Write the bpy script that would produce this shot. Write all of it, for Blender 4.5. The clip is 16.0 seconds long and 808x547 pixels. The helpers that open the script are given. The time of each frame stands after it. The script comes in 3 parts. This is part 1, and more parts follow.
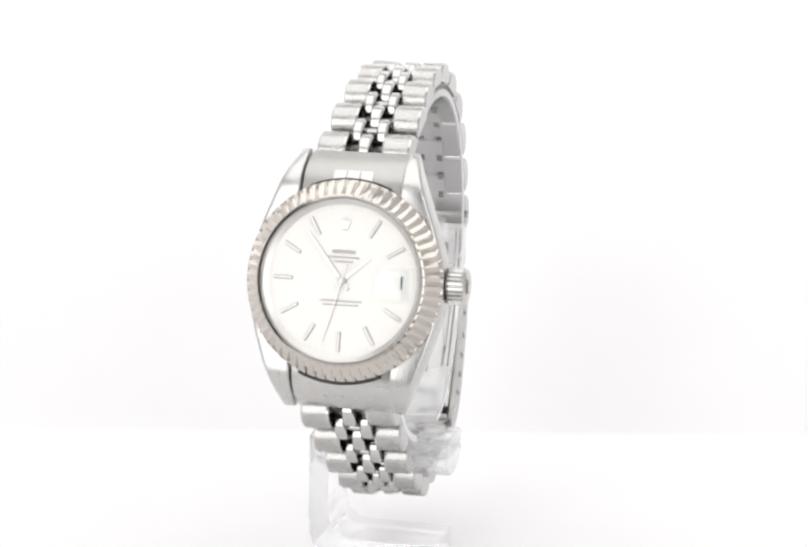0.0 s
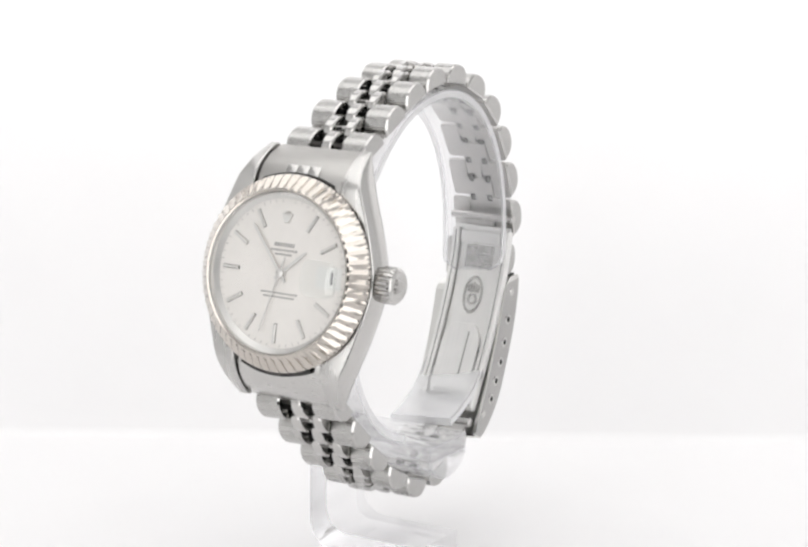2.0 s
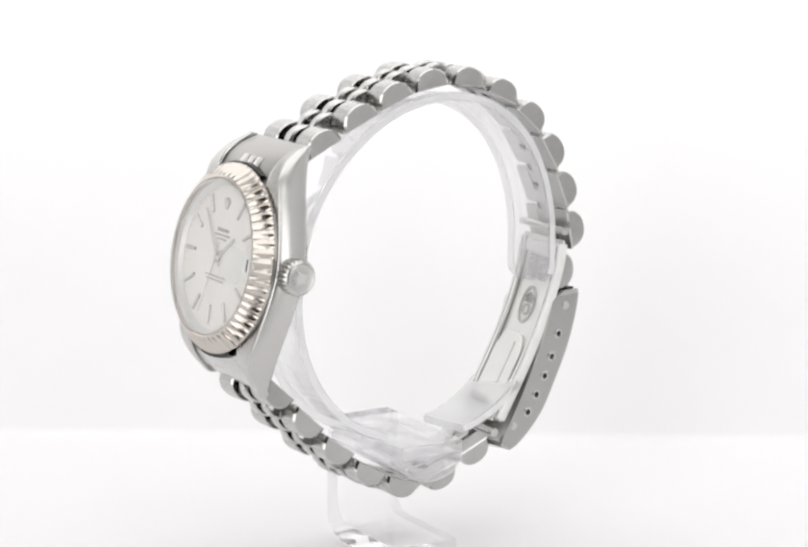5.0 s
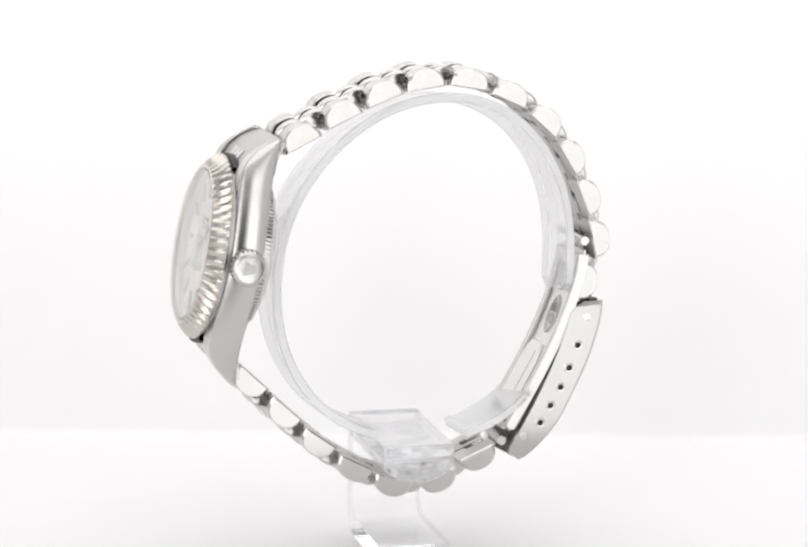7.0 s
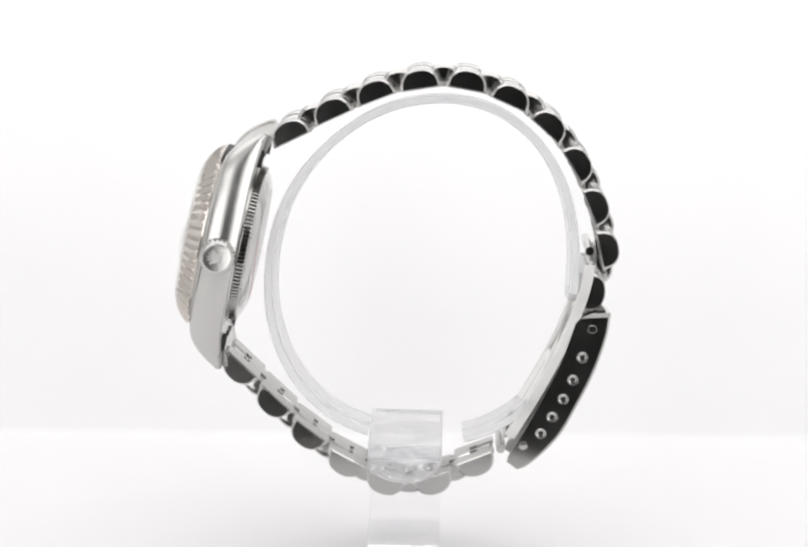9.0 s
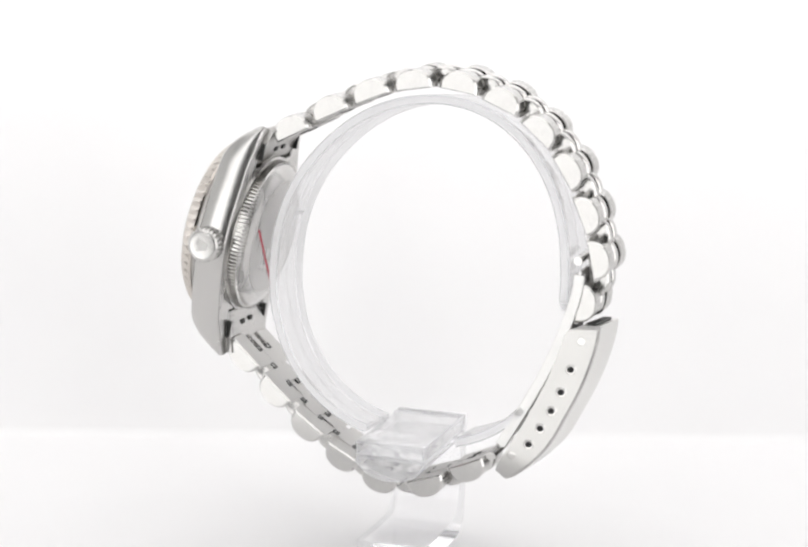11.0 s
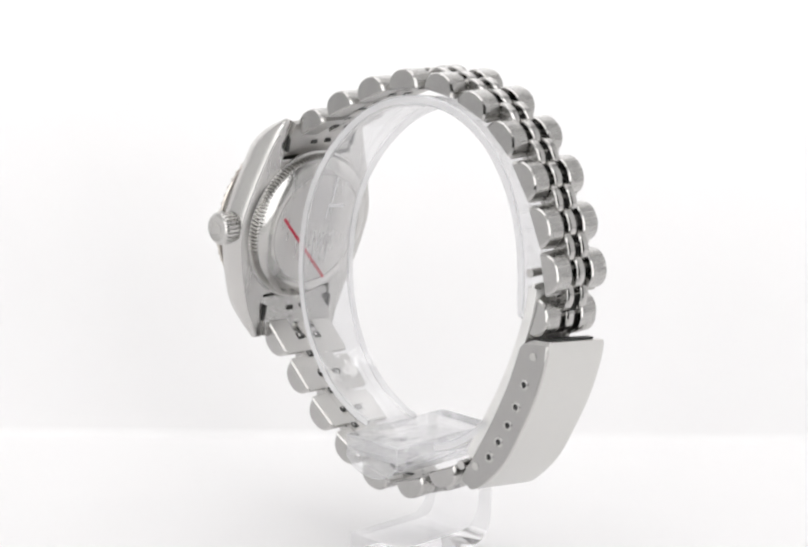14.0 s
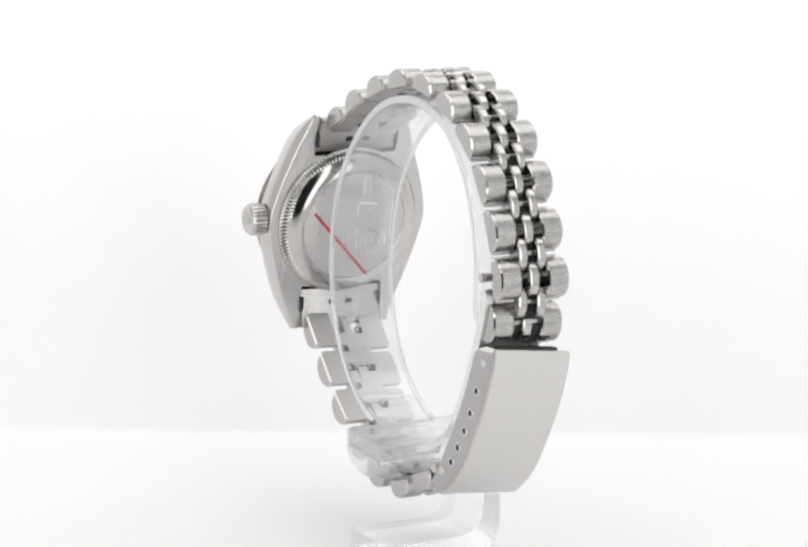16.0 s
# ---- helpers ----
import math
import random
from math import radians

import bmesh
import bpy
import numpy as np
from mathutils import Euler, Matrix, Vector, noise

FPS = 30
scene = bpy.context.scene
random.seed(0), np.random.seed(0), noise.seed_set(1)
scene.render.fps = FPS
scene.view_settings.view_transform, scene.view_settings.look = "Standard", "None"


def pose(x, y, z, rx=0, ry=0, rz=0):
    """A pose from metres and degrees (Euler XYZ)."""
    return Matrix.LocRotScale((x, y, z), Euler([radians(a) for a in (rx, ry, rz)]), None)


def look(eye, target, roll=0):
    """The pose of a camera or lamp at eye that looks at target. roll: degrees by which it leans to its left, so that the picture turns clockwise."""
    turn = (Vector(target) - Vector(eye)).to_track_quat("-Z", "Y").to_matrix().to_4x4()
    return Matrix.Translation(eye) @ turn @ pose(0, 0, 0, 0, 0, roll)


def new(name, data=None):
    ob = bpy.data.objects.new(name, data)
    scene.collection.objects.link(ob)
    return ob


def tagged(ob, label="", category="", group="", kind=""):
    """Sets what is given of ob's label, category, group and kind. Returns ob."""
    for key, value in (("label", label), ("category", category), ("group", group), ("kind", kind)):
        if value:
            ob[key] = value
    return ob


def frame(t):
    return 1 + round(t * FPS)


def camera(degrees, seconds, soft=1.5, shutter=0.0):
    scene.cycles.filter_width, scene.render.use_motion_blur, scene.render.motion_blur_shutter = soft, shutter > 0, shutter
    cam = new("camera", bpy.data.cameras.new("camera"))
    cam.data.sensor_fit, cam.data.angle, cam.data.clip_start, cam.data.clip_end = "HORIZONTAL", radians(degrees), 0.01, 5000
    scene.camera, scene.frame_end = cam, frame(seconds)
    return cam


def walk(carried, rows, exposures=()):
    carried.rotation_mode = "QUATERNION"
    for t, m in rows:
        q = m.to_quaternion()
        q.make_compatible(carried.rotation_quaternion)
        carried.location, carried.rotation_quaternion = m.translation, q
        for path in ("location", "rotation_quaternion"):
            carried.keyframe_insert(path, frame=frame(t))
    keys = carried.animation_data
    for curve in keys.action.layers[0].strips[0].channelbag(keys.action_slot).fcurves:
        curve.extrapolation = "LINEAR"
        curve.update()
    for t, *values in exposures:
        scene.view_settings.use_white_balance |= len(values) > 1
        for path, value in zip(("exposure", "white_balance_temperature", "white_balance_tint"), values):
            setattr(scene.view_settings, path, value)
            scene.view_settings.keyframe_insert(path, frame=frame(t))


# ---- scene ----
MM = 0.001
# ---- camera ----
cam = camera(22.0, 16.0, soft=2.5)
EYE = Vector((0.0, -0.28233, 0.099))
AHEAD = Vector((-0.002846, 0.979284, -0.202476))
view = look(EYE, EYE + AHEAD * 0.3, 1.163)
walk(cam, [(0.0, view), (16.0, view)], exposures=[(0.0, 0.10), (0.8, 0.0), (16.0, 0.0)])

# turn of the display: start angle and speed in degrees
TURN_START, TURN_SPEED = -13.043, -8.650

# ---- light ----
world = bpy.data.worlds.new("world")
scene.world = world
world.use_nodes = True
world.node_tree.nodes["Background"].inputs[0].default_value = (0.02, 0.02, 0.02, 1)
world.node_tree.nodes["Background"].inputs[1].default_value = 0.2


def softbox(name, eye, target, wide, high, watts, colour=(1.0, 0.995, 0.99)):
    data = bpy.data.lights.new(name, "AREA")
    data.shape, data.size, data.size_y = "RECTANGLE", wide, high
    data.energy, data.color = watts, colour
    ob = new(name, data)
    ob.matrix_world = look(eye, target)
    return ob


softbox("softbox_top", (0.0, -0.03, 0.445), (0.0, -0.02, 0.0), 0.64, 0.50, 1.12)
softbox("softbox_front", (-0.215, -0.294, 0.10), (-0.215, 0.0, 0.10), 0.27, 0.36, 0.475)
softbox("softbox_front", (0.228, -0.294, 0.10), (0.228, 0.0, 0.10), 0.27, 0.36, 0.475)
# unseen lamp, added to brighten the sheet's rise towards its top
softbox("softbox_back", (0.0, 0.085, 0.15), (0.0, 0.135, 0.108), 0.50, 0.05, 0.135)


# ---- materials ----
def material(name, colour, rough=0.5, metal=0.0, ior=1.5, glass=0.0, grain=0.0, scale=400.0, stretch=(1, 1, 1), bump=0.0,
             rough_var=0.0):
    m = bpy.data.materials.new(name)
    m.use_nodes = True
    tree = m.node_tree
    b = tree.nodes["Principled BSDF"]
    b.inputs["Base Color"].default_value = (*colour, 1)
    b.inputs["Roughness"].default_value = rough
    b.inputs["Metallic"].default_value = metal
    b.inputs["IOR"].default_value = ior
    b.inputs["Transmission Weight"].default_value = glass
    if grain or bump or rough_var:
        coord = tree.nodes.new("ShaderNodeTexCoord")
        mapping = tree.nodes.new("ShaderNodeMapping")
        mapping.inputs["Scale"].default_value = stretch
        tree.links.new(coord.outputs["Object"], mapping.inputs["Vector"])
        fine = tree.nodes.new("ShaderNodeTexNoise")
        fine.inputs["Scale"].default_value, fine.inputs["Detail"].default_value = scale, 4
        broad = tree.nodes.new("ShaderNodeTexNoise")
        broad.inputs["Scale"].default_value, broad.inputs["Detail"].default_value = scale * 0.12, 3
        tree.links.new(mapping.outputs[0], fine.inputs["Vector"])
        tree.links.new(coord.outputs["Object"], broad.inputs["Vector"])
        mix = tree.nodes.new("ShaderNodeMath")
        mix.operation = "ADD"
        tree.links.new(fine.outputs[0], mix.inputs[0])
        tree.links.new(broad.outputs[0], mix.inputs[1])
        if grain:
            ramp = tree.nodes.new("ShaderNodeMapRange")
            ramp.inputs[1].default_value, ramp.inputs[2].default_value = 0.6, 1.4
            ramp.inputs[3].default_value, ramp.inputs[4].default_value = 1 - grain, 1 + grain
            tree.links.new(mix.outputs[0], ramp.inputs[0])
            tint = tree.nodes.new("ShaderNodeVectorMath")
            tint.operation = "SCALE"
            tint.inputs[0].default_value = colour
            tree.links.new(ramp.outputs[0], tint.inputs["Scale"])
            tree.links.new(tint.outputs[0], b.inputs["Base Color"])
        if rough_var:
            rr = tree.nodes.new("ShaderNodeMapRange")
            rr.inputs[1].default_value, rr.inputs[2].default_value = 0.6, 1.4
            rr.inputs[3].default_value, rr.inputs[4].default_value = max(0.0, rough - rough_var), rough + rough_var
            tree.links.new(mix.outputs[0], rr.inputs[0])
            tree.links.new(rr.outputs[0], b.inputs["Roughness"])
        if bump:
            bp = tree.nodes.new("ShaderNodeBump")
            bp.inputs["Strength"].default_value, bp.inputs["Distance"].default_value = bump, 0.0001
            tree.links.new(fine.outputs[0], bp.inputs["Height"])
            tree.links.new(bp.outputs[0], b.inputs["Normal"])
    return m


STEEL = (0.572, 0.563, 0.549)
polished = material("polished_steel", STEEL, 0.14, 1, grain=0.03, scale=900, rough_var=0.05)
case_polish = material("case_polish", STEEL, 0.24, 1, grain=0.015, scale=900, rough_var=0.012)
worn_polish = material("worn_polish", (0.47, 0.463, 0.453), 0.145, 1, grain=0.06, scale=3000, rough_var=0.03)
# darker than the cover: the sides' dimmer reflections are put into the colour
clasp_side = material("clasp_side_steel", (0.42, 0.414, 0.404), 0.14, 1, grain=0.05, scale=2600, rough_var=0.03)
# upper end link only, darkened in colour to hold down its reflections
upper_end_steel = material("end_link_steel", (0.46, 0.45, 0.435), 0.38, 1, grain=0.05, scale=4000, stretch=(0.05, 1, 1), bump=0.006, rough_var=0.04)
link_steel = material("link_steel", (0.498, 0.491, 0.478), 0.27, 1, grain=0.05, scale=5000, stretch=(0.05, 1, 1), bump=0.006, rough_var=0.04)
blade_steel = material("blade_steel", (0.82, 0.815, 0.80), 0.46, 1, grain=0.05, scale=2500, stretch=(1, 0.1, 0.1), rough_var=0.05)
rehaut_silver = material("rehaut_silver", (0.74, 0.73, 0.71), 0.38, 1, grain=0.05, scale=900, rough_var=0.05)
brushed = material("brushed_steel", STEEL, 0.26, 1, grain=0.04, scale=5000, stretch=(0.05, 1, 1), bump=0.006, rough_var=0.03)
brushed_case = material("brushed_case_steel", STEEL, 0.28, 1, grain=0.03, scale=1500, stretch=(1, 0.03, 0.03), rough_var=0.02)
clasp_steel = material("clasp_steel", (0.69, 0.685, 0.665), 0.29, 1, grain=0.012, scale=700, rough_var=0.012)
white_gold = material("white_gold", (0.59, 0.55, 0.506), 0.16, 1, grain=0.04, scale=1200, rough_var=0.05)
# dark metal whose colour puts the shade into seams, gaps and slots
recess_shade = material("darkened_steel", (0.045, 0.045, 0.043), 0.5, 0.6, grain=0.3, scale=1500)
# black that paints the shade deep in link gaps and adjustment holes
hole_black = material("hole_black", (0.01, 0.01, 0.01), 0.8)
dial_silver = material("silver_dial", (0.83, 0.803, 0.77), 0.34, 0.2, grain=0.03, scale=900, rough_var=0.04)
marker_metal = material("marker_metal", (0.70, 0.69, 0.67), 0.36, 0.8, grain=0.05, scale=2500)
# dark metal for the shaded outline painted round the hour markers
marker_edge = material("marker_edge", (0.30, 0.29, 0.28), 0.35, 1)
print_grey = material("dial_print", (0.36, 0.35, 0.34), 0.6)
satin = material("satin_steel", STEEL, 0.48, 1, grain=0.05, scale=1800, rough_var=0.06)


def see_through(name, clear, diffuse=0.0, gloss_rough=0.02, gloss_part=None, ripple=0.0, grazing=0.0):
    """A thin clear sheet: straight view through it, gloss by its index, and some white scatter."""
    m = bpy.data.materials.new(name)
    m.use_nodes = True
    tree = m.node_tree
    tree.nodes.remove(tree.nodes["Principled BSDF"])
    out = tree.nodes["Material Output"]
    view_ = tree.nodes.new("ShaderNodeBsdfTransparent")
    view_.inputs[0].default_value = (*clear, 1)
    body = view_
    if diffuse:
        white = tree.nodes.new("ShaderNodeBsdfTranslucent")
        white.inputs[0].default_value = (0.95, 0.95, 0.96, 1)
        flat = tree.nodes.new("ShaderNodeBsdfDiffuse")
        flat.inputs[0].default_value = (0.95, 0.95, 0.96, 1)
        both = tree.nodes.new("ShaderNodeMixShader")
        both.inputs[0].default_value = 0.5
        tree.links.new(white.outputs[0], both.inputs[1])
        tree.links.new(flat.outputs[0], both.inputs[2])
        body = tree.nodes.new("ShaderNodeMixShader")
        body.inputs[0].default_value = diffuse
        tree.links.new(view_.outputs[0], body.inputs[1])
        tree.links.new(both.outputs[0], body.inputs[2])
    gloss = tree.nodes.new("ShaderNodeBsdfGlossy")
    gloss.inputs["Roughness"].default_value = gloss_rough
    if ripple:
        coord = tree.nodes.new("ShaderNodeTexCoord")
        noise = tree.nodes.new("ShaderNodeTexNoise")
        noise.inputs["Scale"].default_value, noise.inputs["Detail"].default_value = 260, 2
        tree.links.new(coord.outputs["Object"], noise.inputs["Vector"])
        bp = tree.nodes.new("ShaderNodeBump")
        bp.inputs["Strength"].default_value, bp.inputs["Distance"].default_value = 1.0, ripple
        tree.links.new(noise.outputs[0], bp.inputs["Height"])
        tree.links.new(bp.outputs[0], gloss.inputs["Normal"])
    edge = tree.nodes.new("ShaderNodeFresnel")
    edge.inputs[0].default_value = 1.5
    mix = tree.nodes.new("ShaderNodeMixShader")
    if grazing:
        side = tree.nodes.new("ShaderNodeLayerWeight")
        side.inputs["Blend"].default_value = 0.5
        steep = tree.nodes.new("ShaderNodeMath")
        steep.operation = "POWER"
        steep.inputs[1].default_value = 2.2
        amount = tree.nodes.new("ShaderNodeMath")
        amount.operation = "MULTIPLY_ADD"
        amount.inputs[1].default_value, amount.inputs[2].default_value = grazing, gloss_part
        tree.links.new(side.outputs["Facing"], steep.inputs[0])
        tree.links.new(steep.outputs[0], amount.inputs[0])
        tree.links.new(amount.outputs[0], mix.inputs[0])
    elif gloss_part is None:
        tree.links.new(edge.outputs[0], mix.inputs[0])
    else:
        mix.inputs[0].default_value = gloss_part
    tree.links.new(body.outputs[0], mix.inputs[1])
    tree.links.new(gloss.outputs[0], mix.inputs[2])
    tree.links.new(mix.outputs[0], out.inputs[0])
    return m


crystal_glass = see_through("sapphire_glass", (0.99, 0.99, 0.99), 0.0, 0.02, 0.04, 0.0, 0.75)
crystal_lens = see_through("magnifier_glass", (0.985, 0.99, 0.985), 0.03, 0.03, 0.08)
ring_acrylic = see_through("clear_acrylic_sheet", (0.985, 0.985, 0.99), 0.06, 0.05, 0.05, 0.00012, 0.7)
block_acrylic = see_through("worn_acrylic", (0.988, 0.988, 0.992), 0.1, 0.05, 0.12, 0.0013, 0.6)
# grey tint imitates the dark lines that refraction gives acrylic edges
acrylic_rim = see_through("acrylic_rim", (0.86, 0.86, 0.88), 0.4, 0.1, 0.12)
scuffed_acrylic = see_through("scuffed_acrylic", (0.98, 0.98, 0.985), 0.42, 0.08, 0.08, 0.0003, 0.6)
frosted = see_through("frosted_acrylic_edge", (0.98, 0.98, 0.985), 0.85, 0.3, 0.08)
foot_edge = see_through("foot_edge_acrylic", (0.975, 0.975, 0.98), 0.16, 0.3, 0.06)
date_white = material("date_white", (0.82, 0.82, 0.80), 0.5)
date_black = material("date_black", (0.05, 0.05, 0.055), 0.5)
acrylic = material("clear_acrylic", (0.985, 0.985, 0.99), 0.04, 0, 1.33, 1.0)
red_ink = material("red_ink", (0.48, 0.015, 0.05), 0.4)
white_board = material("white_board", (0.828, 0.821, 0.826), 0.55, grain=0.01, scale=60)
tent_white = material("tent_fabric", (0.70, 0.70, 0.70), 0.8, grain=0.012, scale=40)
room_dark = material("dark_room", (0.26, 0.25, 0.245), 0.9, grain=0.2, scale=10)


# ---- building helpers ----
def finish(mesh, bm, material_, sharp=35):
    bmesh.ops.recalc_face_normals(bm, faces=bm.faces)
    for f in bm.faces:
        f.smooth = True
    bm.to_mesh(mesh)
    bm.free()
    mesh.set_sharp_from_angle(angle=radians(sharp))
    mesh.materials.append(material_)
    return mesh


def part(name, bm, material_, parent, label="", m=None, sharp=35, bevel=0.0):
    """A bmesh in millimetres as one mesh under parent, moved by the pose m (also in millimetres)."""
    if m is not None:
        bm.transform(m)
    bm.transform(Matrix.Scale(MM, 4))
    ob = new(name, finish(bpy.data.meshes.new(name), bm, material_, sharp))
    ob.parent = parent
    if bevel:
        mod = ob.modifiers.new("bevel", "BEVEL")
        mod.width, mod.segments, mod.limit_method, mod.angle_limit = bevel * MM, 3, "ANGLE", radians(35)
    if label:
        tagged(ob, label)
    return ob


def box(x0, x1, y0, y1, z0, z1):
    bm = bmesh.new()
    bmesh.ops.create_cube(bm, size=1)
    bm.transform(Matrix.Translation(((x0 + x1) / 2, (y0 + y1) / 2, (z0 + z1) / 2)) @ Matrix.Diagonal((x1 - x0, y1 - y0, z1 - z0, 1)))
    return bm


def lathe(profile, n, ripple=None):
    """Turns (r, z) points round the z axis; ripple(i, j) adds to the radius. Ends on the axis close."""
    bm = bmesh.new()
    rings = []
    for j, (r, z) in enumerate(profile):
        if r < 1e-6:
            rings.append([bm.verts.new((0, 0, z))])
            continue
        ring = []
        for i in range(n):
            a = 2 * math.pi * i / n
            rr, zz = (r, z) if ripple is None else ripple(i, j, r, z)
            ring.append(bm.verts.new((rr * math.cos(a), rr * math.sin(a), zz)))
        rings.append(ring)
    for p, q in zip(rings, rings[1:]):
        for i in range(n):
            k = (i + 1) % n
            if len(p) == 1:
                bm.faces.new((p[0], q[i], q[k]))
            elif len(q) == 1:
                bm.faces.new((p[i], p[k], q[0]))
            else:
                bm.faces.new((p[i], p[k], q[k], q[i]))
    return bm


def prism(outline, depth, axis="x"):
    """A solid from a closed outline of (a, b) points, loops given as (offset, scale) along the axis."""
    bm = bmesh.new()
    cx = sum(p[0] for p in outline) / len(outline)
    cy = sum(p[1] for p in outline) / len(outline)
    loops = []
    for off, s in depth:
        pts = [((p[0] - cx) * s + cx, (p[1] - cy) * s + cy) for p in outline]
        loops.append([bm.verts.new((off, a, b) if axis == "x" else (a, b, off)) for a, b in pts])
    n = len(outline)
    for p, q in zip(loops, loops[1:]):
        for i in range(n):
            bm.faces.new((p[i], p[(i + 1) % n], q[(i + 1) % n], q[i]))
    bm.faces.new(loops[0])
    bm.faces.new(loops[-1])
    return bm


def sweep(sections, closed_ends=True):
    """Joins equal rings of 3D points into a solid."""
    bm = bmesh.new()
    rings = [[bm.verts.new(p) for p in s] for s in sections]
    n = len(rings[0])
    for p, q in zip(rings, rings[1:]):
        for i in range(n):
            bm.faces.new((p[i], p[(i + 1) % n], q[(i + 1) % n], q[i]))
    if closed_ends:
        bm.faces.new(rings[0])
        bm.faces.new(rings[-1])
    return bm


def curve_at(points, s):
    """A smooth way through 2D points, s from 0 to 1."""
    n = len(points) - 1
    k = min(int(s * n), n - 1)
    f = s * n - k
    p = [Vector(points[max(0, min(n, k + d))]) for d in (-1, 0, 1, 2)]
    return 0.5 * (2 * p[1] + (p[2] - p[0]) * f + (2 * p[0] - 5 * p[1] + 4 * p[2] - p[3]) * f * f
                  + (3 * p[1] - p[0] - 3 * p[2] + p[3]) * f ** 3)


# ---- the light tent ----
def slab(name, x0, x1, y0, y1, z0, z1, material_, label, category):
    bm = box(x0, x1, y0, y1, z0, z1)
    ob = new(name, finish(bpy.data.meshes.new(name), bm, material_))
    return tagged(ob, label, category, kind="structure")


def sheet():
    """One white sheet: flat under the stand, then swept up behind it, laid a little askew."""
    prof = [(-0.066, -0.004), (-0.066, 0.0), (0.0, 0.0), (0.056, 0.0)]
    prof += [(0.056 + 0.003 * math.sin(radians(a)), 0.003 - 0.003 * math.cos(radians(a))) for a in range(10, 61, 10)] + [(0.272, 0.45)]
    bm = bmesh.new()
    rows = [[bm.verts.new((x, y + 0.043 * x * min(1.0, max(0.0, y / 0.056)), z)) for y, z in prof] for x in (-0.39, 0.39)]
    for k in range(len(prof) - 1):
        bm.faces.new((rows[0][k], rows[0][k + 1], rows[1][k + 1], rows[1][k]))
    ob = new("ground", finish(bpy.data.meshes.new("ground"), bm, white_board, 60))
    return tagged(ob, "seamless white display sheet swept up behind the stand", "backdrop", kind="structure")


sheet()
slab("floor", -0.40, 0.40, -0.30, 0.29, -0.09, -0.075, tent_white, "white fabric floor of the light tent", "floor")
slab("wall_north", -0.40, 0.40, 0.29, 0.30, -0.09, 0.46, tent_white, "white fabric back wall of the light tent", "wall")
slab("wall_west", -0.41, -0.40, -0.30, 0.30, -0.09, 0.46, tent_white, "white fabric side wall of the light tent", "wall")
slab("wall_east", 0.40, 0.41, -0.30, 0.30, -0.09, 0.46, tent_white, "white fabric side wall of the light tent", "wall")
slab("ceiling", -0.41, 0.41, -0.30, 0.30, 0.46, 0.47, tent_white, "white fabric top of the light tent", "ceiling")
slab("wall_south", -0.40, -0.075, -0.31, -0.30, -0.09, 0.46, tent_white, "white fabric front flap of the light tent", "wall")
slab("wall_south", 0.092, 0.40, -0.31, -0.30, -0.09, 0.46, tent_white, "white fabric front flap of the light tent", "wall")
slab("wall_south", -0.075, 0.092, -0.31, -0.30, 0.26, 0.46, tent_white, "white fabric front flap of the light tent", "wall")
slab("room_wall", -0.8, 0.8, -1.2, -1.15, -0.4, 0.8, room_dark, "dark wall of the room behind the tent", "wall")
slab("room_wall", -0.8, -0.75, -1.2, -0.31, -0.4, 0.8, room_dark, "dark wall of the room behind the tent", "wall")
slab("room_wall", 0.75, 0.8, -1.2, -0.31, -0.4, 0.8, room_dark, "dark wall of the room behind the tent", "wall")
slab("room_floor", -0.8, 0.8, -1.2, -0.31, -0.4, -0.35, room_dark, "dark floor of the room behind the tent", "floor")
slab("room_ceiling", -0.8, 0.8, -1.2, -0.31, 0.75, 0.8, room_dark, "dark ceiling of the room behind the tent", "ceiling")

# ---- the watch ----
LIFT = 99.0                      # height of the fitted level over the board, mm
LEAN = 11.02                     # the dial looks up by this angle
DIAL = Vector((-1.958, -28.958, -53.713 + LIFT))
# case space: x to the crown, y to twelve, z out of the dial
e = radians(LEAN)
CASE = Matrix(((1, 0, 0, DIAL.x), (0, math.sin(e), -math.cos(e), DIAL.y), (0, math.cos(e), math.sin(e), DIAL.z), (0, 0, 0, 1)))

watch = tagged(new("wristwatch"), "steel wristwatch with fluted bezel and silver dial on clear stand", "watch")


